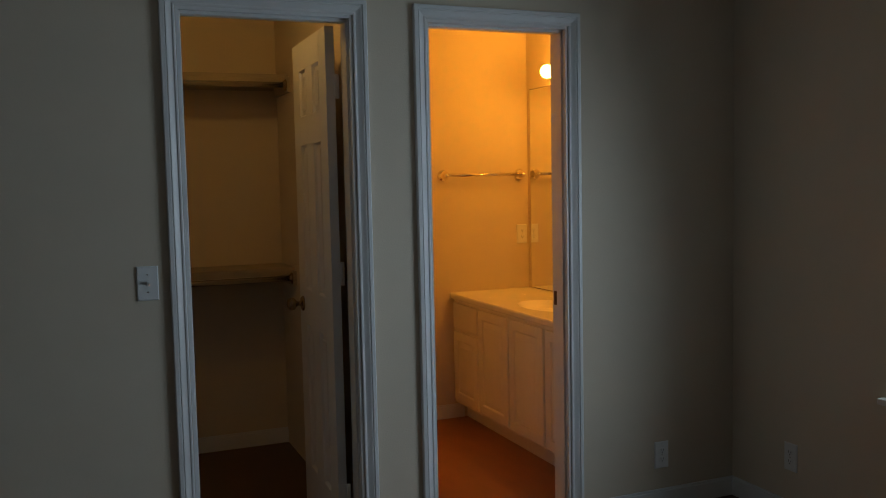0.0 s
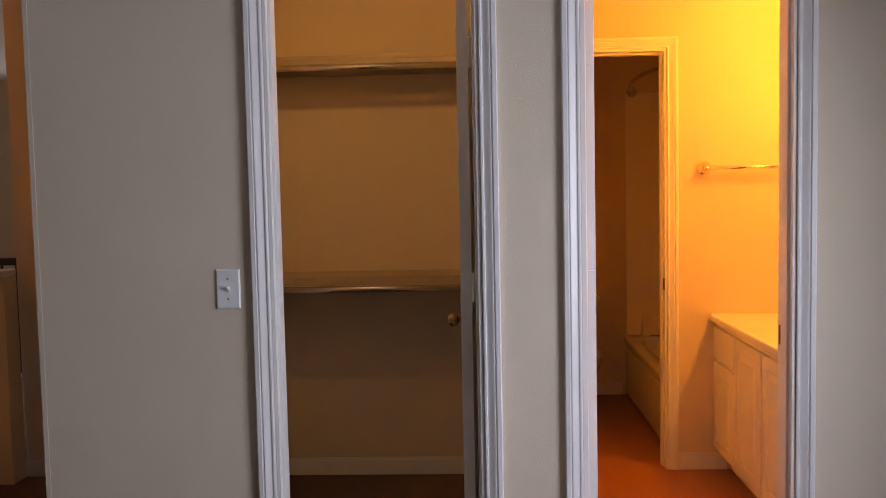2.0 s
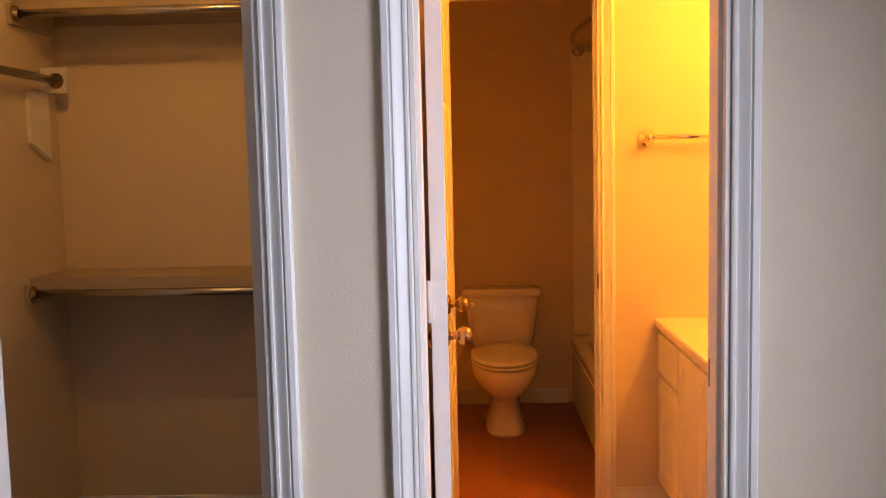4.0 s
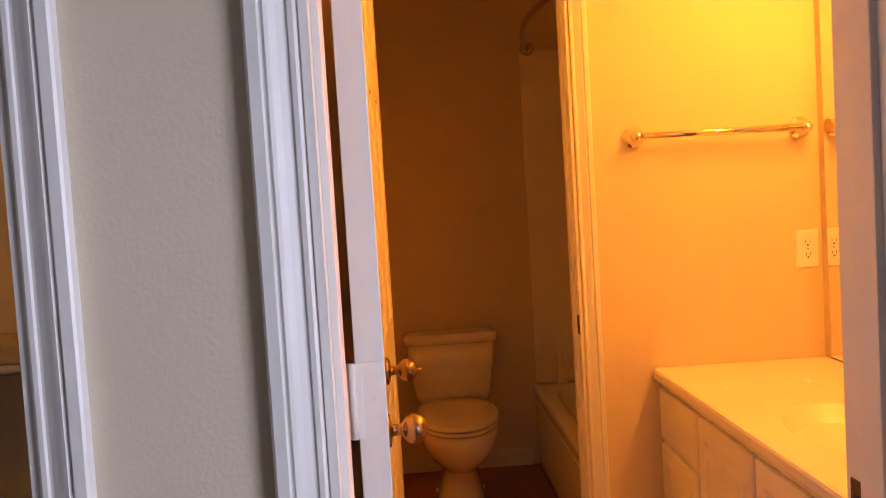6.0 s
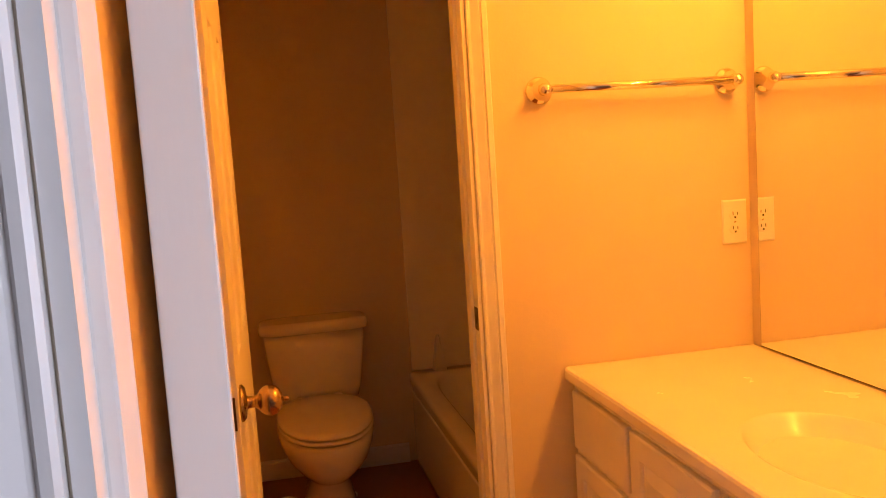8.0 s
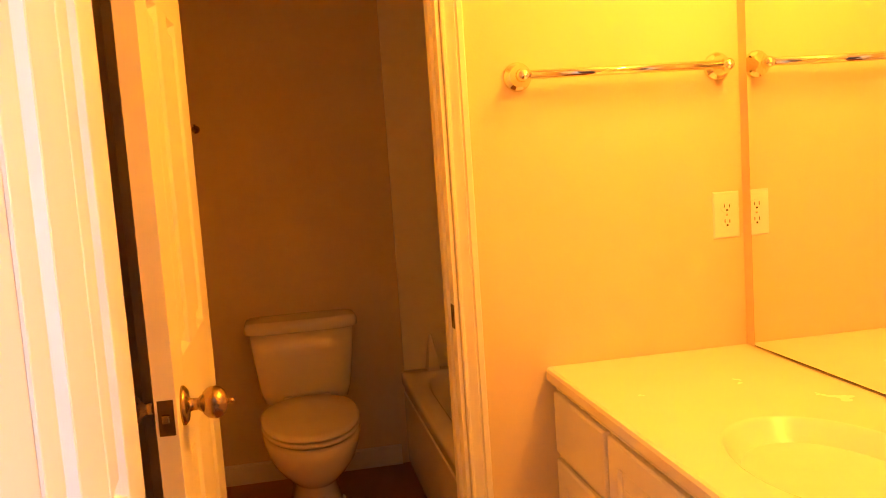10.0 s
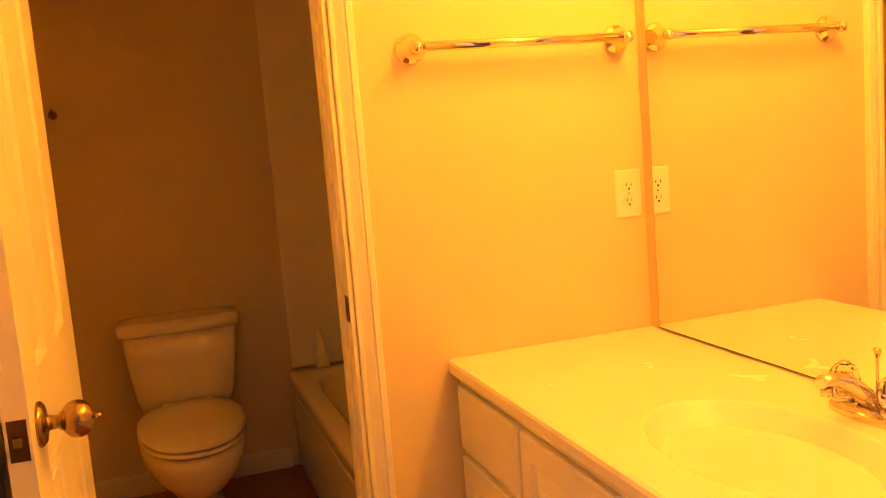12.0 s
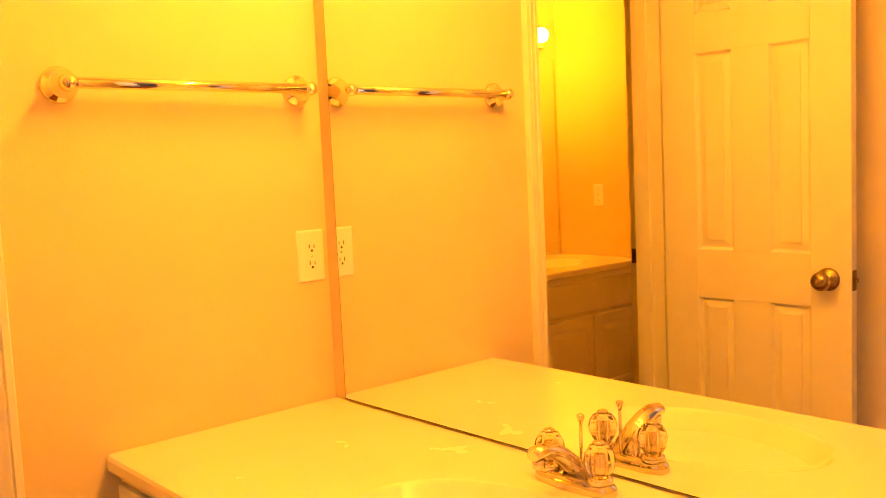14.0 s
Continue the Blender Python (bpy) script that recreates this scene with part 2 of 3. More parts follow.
def jamb(name, x0, x1, y0, y1, stop=None):
    bm = B()
    box(bm, x0 - 0.004, x0 + 0.005, y0 - 0.003, y1 + 0.003, 0, HEAD + 0.006)
    box(bm, x1 - 0.005, x1 + 0.004, y0 - 0.003, y1 + 0.003, 0, HEAD + 0.006)
    box(bm, x0 + 0.005, x1 - 0.005, y0 - 0.003, y1 + 0.003, HEAD - 0.006, HEAD + 0.006)
    if stop:
        box(bm, x0 + 0.0045, x0 + 0.014, stop[0], stop[1], 0, HEAD - 0.006, 0.002)
        box(bm, x1 - 0.014, x1 - 0.0045, stop[0], stop[1], 0, HEAD - 0.006, 0.002)
        box(bm, x0 + 0.0142, x1 - 0.0142, stop[0], stop[1], HEAD - 0.017, HEAD - 0.0055, 0.002)
    return structure(name, bm, TRIM, "white painted door jamb", "trim")


casing("trim_closet", 0, CL, CR, -1)
casing("trim_bath", 0, BL, BR, -1)
casing("trim_bath_inner", WY, BL, BR, 1)
casing("trim_toilet", YB, TL, TR, -1)
casing("trim_toilet_inner", YT, TL, TR, 1)
jamb("jamb_closet", CL, CR, 0, WY, (0.02, 0.065))
jamb("jamb_bath", BL, BR, 0, WY, (0.02, 0.07))
jamb("jamb_toilet", TL, TR, YB, YT, (YB + 0.045, YB + 0.085))


def baseboard(name, rows, label="white painted baseboard"):
    bm = B()
    for x0, x1, y0, y1 in rows:
        box(bm, x0, x1, y0, y1, 0, 0.075, 0.002)
        dx, dy = (x1 - x0) < (y1 - y0), (y1 - y0) < (x1 - x0)
        box(bm, x0 + 0.003 * dx, x1 - 0.003 * dx, y0 + 0.003 * dy, y1 - 0.003 * dy, 0.0752, 0.086, 0.002)
    return structure(name, bm, TRIM, label, "baseboard")


baseboard("baseboard_bedroom", [(XH, CL - 0.06, -0.013, 0), (CR + 0.06, BL - 0.06, -0.013, 0), (BR + 0.06, XR, -0.013, 0), (XR - 0.013, XR, BEDY, -0.014)])
baseboard("baseboard_closet", [(XC, -0.50, YC - 0.013, YC), (XC, XC + 0.013, WY, YC - 0.014)])
baseboard("baseboard_bath", [(TR + 0.06, 0.60, YB - 0.013, YB), (-0.72, 0.345, YW - 0.013, YW)])

# ---- doors ----


def six_panel(parent_name, label, w, h, m, pin=False, hinge=TRIM, knuckle=1):
    """A hinged six-panel door: the leaf runs along +x from the hinge at 0, thickness along y about 0."""
    door = thing(parent_name, label, "door")
    th = 0.0175
    stile, mull = 0.115, 0.115
    pw = (w - 2 * stile - mull) / 2
    rows = ((0.20, 0.835), (0.985, 1.60), (1.715, h - 0.115))
    bm = B()
    box(bm, 0.002, w - 0.002, -0.0035, 0.0035, 0.002, h - 0.002)
    box(bm, 0, stile, -th, th, 0, h, 0.0015)
    box(bm, w - stile, w, -th, th, 0, h, 0.0015)
    zs = [0] + [q for r in rows for q in r] + [h]
    for a, b in zip(zs[0::2], zs[1::2]):
        box(bm, stile + 0.0005, w - stile - 0.0005, -th, th, a, b)

    def rect(xa, a, b, e, y):
        return [(xa + e, y, a + e), (xa + pw - e, y, a + e), (xa + pw - e, y, b - e), (xa + e, y, b - e)]
    for a, b in rows:
        box(bm, stile + pw, stile + pw + mull, -th, th, a + 0.0005, b - 0.0005)
        for c in range(2):
            for s in (-1, 1):   # ogee sticking round the panel
                xa = stile + c * (pw + mull)
                loft(bm, [rect(xa, a, b, -0.0004, s * th), rect(xa, a, b, 0.0025, s * (th - 0.001)), rect(xa, a, b, 0.0055, s * 0.0095), rect(xa, a, b, 0.009, s * 0.0042)], close=False, smooth=False)
    part("leaf", bm, DOORP, door)
    for a, b in rows:
        for c in range(2):
            xa = stile + c * (pw + mull)
            bm = B()
            for s in (-1, 1):
                loft(bm, [rect(xa, a, b, 0.0120, s * 0.0036), rect(xa, a, b, 0.0120, s * 0.0040), rect(xa, a, b, 0.030, s * 0.0090), rect(xa, a, b, 0.0308, s * 0.0128), rect(xa, a, b, 0.033, s * 0.0135)], smooth=False)
            part("panel", bm, DOORP, door)
    for s in (-1, 1):
        bm = B()
        mm = Matrix.Translation((w - 0.065, s * th, 0.915)) @ Matrix.Rotation(-s * math.pi / 2, 4, "X")
        turned(bm, [(0.0, 0.0), (0.033, 0.0), (0.033, 0.004), (0.027, 0.009), (0.013, 0.011), (0.0105, 0.014), (0.010, 0.026), (0.0135, 0.029), (0.0135, 0.031), (0.019, 0.034), (0.0245, 0.040), (0.0272, 0.048), (0.0272, 0.055), (0.0245, 0.063), (0.019, 0.069), (0.010, 0.073), (0.0, 0.074)], mm, 24)
        if pin and s == 1:
            turned(bm, [(0.0, 0.070), (0.004, 0.070), (0.004, 0.084), (0.0, 0.085)], mm, 10)
        part("knob", bm, AGED, door, "aged brass door knob")
    bm = B()
    box(bm, w - 0.001, w + 0.0015, -0.0125, 0.0125, 0.885, 0.943)
    plate = part("latch_plate", bm, BRONZE, door, "dark brass latch plate")
    bm = B()
    box(bm, w + 0.001, w + 0.011, -0.006, 0.006, 0.907, 0.921, 0.002)
    part("latch", bm, AGED, plate)
    for z in (0.22, 1.09, 1.80):
        bm = B()
        box(bm, -0.002, 0.0005, -0.0165, 0.017, z - 0.045, z + 0.045, 0.0008)
        box(bm, -0.0045, -0.0021, *sorted((knuckle * 0.010, knuckle * 0.032)), z - 0.045, z + 0.045, 0.0008)
        tube(bm, [(-0.004, knuckle * (th + 0.004), z - 0.045), (-0.004, knuckle * (th + 0.004), z + 0.045)], 0.005, 10)
        for k in (-0.03, 0, 0.03):
            tube(bm, [(-0.0025, -0.006, z + k), (-0.0038, -0.006, z + k)], 0.0035, 8)
        part("hinge", bm, hinge, door, "white painted hinge" if hinge is TRIM else "aged brass hinge")
    door.matrix_world = m
    return door


LEAF_H = 2.025
# bath door: hinged on the left jamb, swung inwards
six_panel("door_bath", "white six-panel door standing open into the bathroom", 0.585, LEAF_H, pose(-0.2605, 0.139, 0.008, 0, 0, 92.5), pin=False)
# toilet-room door: hinged on the far jamb, swung towards the vanity room
six_panel("door_toilet", "white six-panel door with brass knob standing open", 0.595, LEAF_H, pose(-0.2800, YB - 0.024, 0.008, 0, 0, -91.5), pin=True, hinge=DOORP, knuckle=-1)
# closet door: hinged on its right jamb, swung inwards
six_panel("door_closet", "white six-panel closet door standing open inwards", 0.585, LEAF_H, pose(-0.638, WY + 0.022, 0.008, 0, 0, 88.7), knuckle=-1)


def strike(x, y, z, facing):
    bm = B()
    a, b = sorted((x, x + facing * 0.002))
    box(bm, a, b, y - 0.014, y + 0.014, z - 0.029, z + 0.029)
    st = part("strike_plate", bm, BRONZE)
    tagged(st, "dark brass strike plate let into a white door jamb", "strike plate")
    bm = B()
    a, b = sorted((x + facing * 0.002, x + facing * 0.0028))
    box(bm, a, b, y - 0.005, y + 0.005, z - 0.012, z + 0.012)
    part("hole", bm, DARK, st)


strike(BR - 0.005, 0.092, 0.945, -1)
strike(TR - 0.005, YB + 0.022, 0.915, -1)
strike(-0.72, 2.200, 0.90, 1)

# ---- vanity ----
VT = 0.769        # countertop
VX = 0.533        # counter's front edge
VY0, VY1 = WY + 0.004, YB - 0.002


def cabinet_front(bm, xf, y0, y1, z0, z1, s=-1, raised=True):
    """A cabinet door or drawer front on a face at xf looking to -x, with a framed raised panel."""
    t = 0.010

    def rect(e, x):
        return [(x, y0 + e, z0 + e), (x, y1 - e, z0 + e), (x, y1 - e, z1 - e), (x, y0 + e, z1 - e)]
    rows = [(0, xf - 0.0015), (0, xf - t - 0.001), (0.002, xf - t - 0.004), (0.006, xf - t - 0.006)]
    if raised and (z1 - z0) > 0.25:
        rows += [(0.050, xf - t - 0.006), (0.054, xf - t - 0.003), (0.057, xf - t + 0.002), (0.060, xf - t + 0.002), (0.084, xf - t - 0.0045), (0.086, xf - t - 0.006)]
    loft(bm, [rect(e, x) for e, x in rows], smooth=False)
    return bm


def vanity(name, label, m, length, fronts, basin):
    """A vanity along y from 0 to length, its wall side at x = 0 and its front towards -x."""
    van = thing(name, label, "vanity cabinet")
    d = 0.518
    bm = B()
    box(bm, -d, -0.003, 0.003, length - 0.003, 0.10, VT - 0.038)
    part("body", bm, CABP, van)
    bm = B()
    box(bm, -d + 0.075, -0.003, 0.003, length - 0.003, 0, 0.0995)
    part("toe_kick", bm, CABP, van)
    for kind, y0, y1, z0, z1 in fronts:
        bm = B()
        cabinet_front(bm, -d, y0, y1, z0, z1)
        part(kind, bm, CABP, van)
    van.matrix_world = m
    # worktop with a moulded oval basin
    top = thing(name.replace("vanity_cabinet", "sink_counter"), "glossy cream cultured marble vanity top with moulded oval basin", "countertop")
    bx, by, rx, ry = basin
    bm = B()
    n = 48
    x0, x1, y0, y1 = -d - 0.024, -0.001, 0.001, length - 0.001

    def rect(i):
        a = 2 * math.pi * (i + 0.5) / n
        c, s = math.cos(a), math.sin(a)
        k = min((x1 - bx) / c if c > 1e-6 else (x0 - bx) / c if c < -1e-6 else 9, (y1 - by) / s if s > 1e-6 else (y0 - by) / s if s < -1e-6 else 9)
        return (bx + k * c, by + k * s)
    outer = [rect(i) for i in range(n)]
    for cx, cy in ((x0, y0), (x0, y1), (x1, y0), (x1, y1)):
        j = min(range(n), key=lambda q: (outer[q][0] - cx) ** 2 + (outer[q][1] - cy) ** 2)
        outer[j] = (cx, cy)

    def inset(p, e):
        return (min(max(p[0], x0 + e), x1), min(max(p[1], y0), y1))

    def oval(k, z):
        return [(bx + rx * k * math.cos(2 * math.pi * (i + 0.5) / n), by + ry * k * math.sin(2 * math.pi * (i + 0.5) / n), z) for i in range(n)]
    rings = [[(*inset(p, 0.008), VT - 0.036) for p in outer], [(*inset(p, 0.001), VT - 0.033) for p in outer], [(*p, VT - 0.028) for p in outer], [(*p, VT - 0.010) for p in outer], [(*inset(p, 0.003), VT - 0.003) for p in outer], [(*inset(p, 0.010), VT) for p in outer]]
    rings += [oval(k, VT - d_) for k, d_ in ((1.025, 0), (1.006, 0.0006), (0.992, 0.0022), (0.97, 0.0074), (0.94, 0.0146), (0.90, 0.0238), (0.84, 0.0368), (0.76, 0.0528), (0.66, 0.0706), (0.54, 0.0886), (0.40, 0.105), (0.25, 0.117), (0.12, 0.123), (0.07, 0.1244))]
    made = [[bm.verts.new(q) for q in r] for r in rings]
    for k, (a, b) in enumerate(zip(made, made[1:])):
        for i in range(n):
            f = bm.faces.new((a[i], a[(i + 1) % n], b[(i + 1) % n], b[i]))
            f.smooth = k >= 6
    bm.faces.new(made[-1])
    part("slab", bm, MARBLE, top)
    bm = B()
    turned(bm, [(0.0, VT - 0.1259), (0.026, VT - 0.1259), (0.028, VT - 0.1214), (0.022, VT - 0.1194), (0.018, VT - 0.1229), (0.0, VT - 0.1234)], Matrix.Translation((bx, by, 0)))
    part("drain", bm, CHROME, top, "chrome drain ring")
    top.matrix_world = m
    return van, top


LV = VY1 - VY0
van_m = pose(XM, VY0, 0)


def fy(y):
    return y - VY0


FRONTS = [("drawer_front", fy(1.408), fy(1.742), 0.560, 0.712), ("cabinet_door", fy(1.408), fy(1.742), 0.120, 0.542)]
for a, b in ((1.026, 1.390), (0.640, 1.005), (0.270, 0.620)):
    FRONTS.append(("cabinet_door", fy(a), fy(b), 0.120, 0.712))
vanity("vanity_cabinet", "white painted vanity cabinet with raised-panel doors", van_m, LV, FRONTS, (-0.294, fy(0.972), 0.157, 0.243))


def faucet(m):
    """A centre-set faucet: chrome body with spout to -x, clear knobs along y, and a lift rod."""
    fa = thing("faucet", "chrome centre-set faucet with clear faceted acrylic knobs", "faucet")
    bm = B()
    loft(bm, [ring(0, 0, 0.0, 0.027, 0.080, 32, 2.8), ring(0, 0, 0.012, 0.026, 0.079, 32, 2.8), ring(0, 0, 0.019, 0.020, 0.072, 32, 2.8), ring(0, 0, 0.020, 0.012, 0.060, 32, 2.8)])
    part("base", bm, CHROME, fa)
    bm = B()
    rows = ((0.014, 0.014, 0.026, 0.010), (0.000, 0.030, 0.027, 0.020), (-0.022, 0.050, 0.022, 0.020), (-0.046, 0.068, 0.0175, 0.015), (-0.072, 0.077, 0.0165, 0.011), (-0.092, 0.077, 0.0155, 0.010), (-0.098, 0.073, 0.012, 0.007))
    rings = []
    for x, z, ry, rz in rows:
        rings.append([(x, ry * math.cos(2 * math.pi * i / 20), z + rz * math.sin(2 * math.pi * i / 20)) for i in range(20)])
    loft(bm, rings)
    turned(bm, [(0.0, 0.0), (0.010, 0.0), (0.010, 0.014), (0.0, 0.014)], Matrix.Translation((-0.085, 0, 0.052)), 16)
    part("spout", bm, CHROME, fa)
    for y in (-0.052, 0.052):
        bm = B()
        turned(bm, [(0.0, 0.018), (0.022, 0.018), (0.020, 0.026), (0.012, 0.030), (0.0, 0.030)], Matrix.Translation((0, y, 0)), 20)
        part("collar", bm, CHROME, fa)
        bm = B()
        rings = []
        for r, z in ((0.013, 0.0305), (0.019, 0.034), (0.0245, 0.044), (0.026, 0.055), (0.0235, 0.067), (0.017, 0.077), (0.010, 0.080)):
            rings.append([((r if i % 2 else r * 0.93) * math.cos(math.pi * i / 9), y + (r if i % 2 else r * 0.93) * math.sin(math.pi * i / 9), z) for i in range(18)])
        loft(bm, rings, smooth=False)
        knob = part("handle", bm, ACRYLIC, fa, "clear faceted acrylic knob")
        bm = B()
        turned(bm, [(0.0, 0.0302), (0.006, 0.0302), (0.007, 0.062), (0.0, 0.064)], Matrix.Translation((0, y, 0)), 12)
        turned(bm, [(0.0, 0.0795), (0.009, 0.0795), (0.010, 0.083), (0.007, 0.085), (0.0, 0.085)], Matrix.Translation((0, y, 0)), 16)
        part("cap", bm, CHROME, knob, "chrome knob cap and stem")
    bm = B()
    tube(bm, [(0.018, 0, 0.015), (0.019, 0, 0.100)], 0.0028, 10)
    turned(bm, [(0.0, 0.098), (0.003, 0.098), (0.007, 0.112), (0.0055, 0.114), (0.0, 0.114)], Matrix.Translation((0.019, 0, 0)), 14)
    part("lift_rod", bm, CHROME, fa)
    fa.matrix_world = m
    return fa


faucet(pose(XM - 0.078, 0.982, VT))

# wall mirror, frameless, on the counter
mir = thing("mirror", "large frameless wall mirror standing on the vanity top", "mirror")
bm = B()
box(bm, XM - 0.0055, XM - 0.0005, VY0 + 0.02, 1.720, VT + 0.004, 1.99)
part("backing", bm, DARK, mir)
bm = B()
box(bm, XM - 0.007, XM - 0.0058, VY0 + 0.022, 1.7168, VT + 0.0065, 1.987)
part("pane", bm, MIRROR, mir)


def light_bar(m, count, gap, mat, label):
    """A bath bar with globe bulbs: along y, wall at x = 0, bulbs towards -x."""
    bar = thing("vanity_light", label, "vanity light")
    half = (count - 1) * gap / 2
    bm = B()
    box(bm, -0.030, -0.001, -half - 0.09, half + 0.09, -0.055, 0.055, 0.006)
    part("bar", bm, BARP, bar)
    for i in range(count):
        y = -half + i * gap
        mm = Matrix.Translation((-0.030, y, 0)) @ Matrix.Rotation(-math.pi / 2, 4, "Y")
        bm = B()
        turned(bm, [(0.0, 0.0), (0.024, 0.0), (0.022, 0.018), (0.0, 0.018)], mm, 20)
        part("socket", bm, CERAMIC, bar)
        bm = B()
        turned(bm, [(0.0, 0.0185), (0.014, 0.019), (0.020, 0.028), (0.035, 0.045), (0.040, 0.065), (0.035, 0.085), (0.020, 0.100), (0.0, 0.105)], mm, 20)
        part("bulb", bm, mat, bar, "glowing globe bulb")
    bar.matrix_world = m
    return bar


light_bar(pose(XM, 0.977, 2.052), 6, 0.145, BULB, "white vanity light bar with lit globe bulbs")


def towel_bar(x0, x1, y, z):
    tb = thing("towel_bar", "polished brass towel bar with round wall flanges", "towel bar")
    for x in (x0, x1):
        bm = B()
        mm = Matrix.Translation((x, y, z)) @ Matrix.Rotation(math.pi / 2, 4, "X")
        turned(bm, [(0.0, 0.0), (0.034, 0.0), (0.0345, 0.006), (0.031, 0.010), (0.025, 0.014), (0.020, 0.022), (0.0155, 0.034), (0.0135, 0.044), (0.0145, 0.050), (0.0150, 0.058), (0.0135, 0.067), (0.007, 0.073), (0.0, 0.074)], mm, 24)
        part("post", bm, BRASS, tb)
    bm = B()
    tube(bm, [(x0 - 0.004, y - 0.056, z), (x1 + 0.004, y - 0.056, z)], 0.0108, 16)
    part("rod", bm, BRASS, tb)


towel_bar(0.491, 1.003, YB, 1.475)


def cover_plate(name, label, category, m, kind):
    """A wall plate in the x-z plane, looking to -y."""
    pl = thing(name, label, category)
    bm = B()
    loft(bm, [[(x * 0.0355, 0, z * 0.0585) for x, z in ((-1, -1), (1, -1), (1, 1), (-1, 1))], [(x * 0.0355, -0.0025, z * 0.0585) for x, z in ((-1, -1), (1, -1), (1, 1), (-1, 1))], [(x * 0.032, -0.0058, z * 0.055) for x, z in ((-1, -1), (1, -1), (1, 1), (-1, 1))]], smooth=False)
    part("plate", bm, PLATE, pl)
    if kind == "switch":
        bm = B()
        box(bm, -0.0048, 0.0048, -0.0064, -0.0059, -0.0105, 0.0105)
        part("slot", bm, CERAMIC, pl)
        bm = B()
        loft(bm, [[(x * 0.004, -0.0060, z) for x, z in ((-1, -0.008), (1, -0.008), (1, 0.004), (-1, 0.004))], [(x * 0.003, -0.018, z) for x, z in ((-1, 0.004), (1, 0.004), (1, 0.010), (-1, 0.010))]], smooth=False)
        part("toggle", bm, PLATE, pl)
        screws = (0.030, -0.030)
    else:
        screws = (0.0,)
        for dz in (0.019, -0.019):
            bm = B()
            loft(bm, [[(0.017 * math.cos(2 * math.pi * i / 20), -0.0056, dz + 0.0145 * math.sin(2 * math.pi * i / 20)) for i in range(20)], [(0.0165 * math.cos(2 * math.pi * i / 20), -0.0075, dz + 0.014 * math.sin(2 * math.pi * i / 20)) for i in range(20)]], smooth=False)
            face = part("socket_face", bm, PLATE, pl)
            bm = B()
            box(bm, -0.0075, -0.0055, -0.0081, -0.0076, dz - 0.001, dz + 0.008)
            box(bm, 0.0055, 0.0075, -0.0081, -0.0076, dz - 0.001, dz + 0.007)
            box(bm, -0.0025, 0.0025, -0.0081, -0.0076, dz - 0.0095, dz - 0.0045)
            part("slots", bm, DARK, face, "dark contact slots")
    for z in screws:
        bm = B()
        turned(bm, [(0.0, 0.0), (0.003, 0.0), (0.0025, 0.001), (0.0, 0.0012)], Matrix.Translation((0, -0.0058, z)) @ Matrix.Rotation(math.pi / 2, 4, "X"), 10)
        part("screw", bm, CHROME, pl)
    pl.matrix_world = m
    return pl


cover_plate("light_switch", "white toggle light switch plate on the bedroom wall", "light switch", pose(-1.334, 0, 1.120), "switch")
cover_plate("power_outlet", "ivory duplex outlet plate beside the mirror", "outlet", pose(1.016, YB, 1.106), "outlet")
cover_plate("power_outlet", "white duplex outlet low on the shaded bedroom wall", "outlet", pose(0.76, 0, 0.235), "outlet")
cover_plate("power_outlet", "white duplex outlet low on the window wall", "outlet", pose(XR, -0.355, 0.27, 0, 0, -90), "outlet")

# ---- toilet room ----


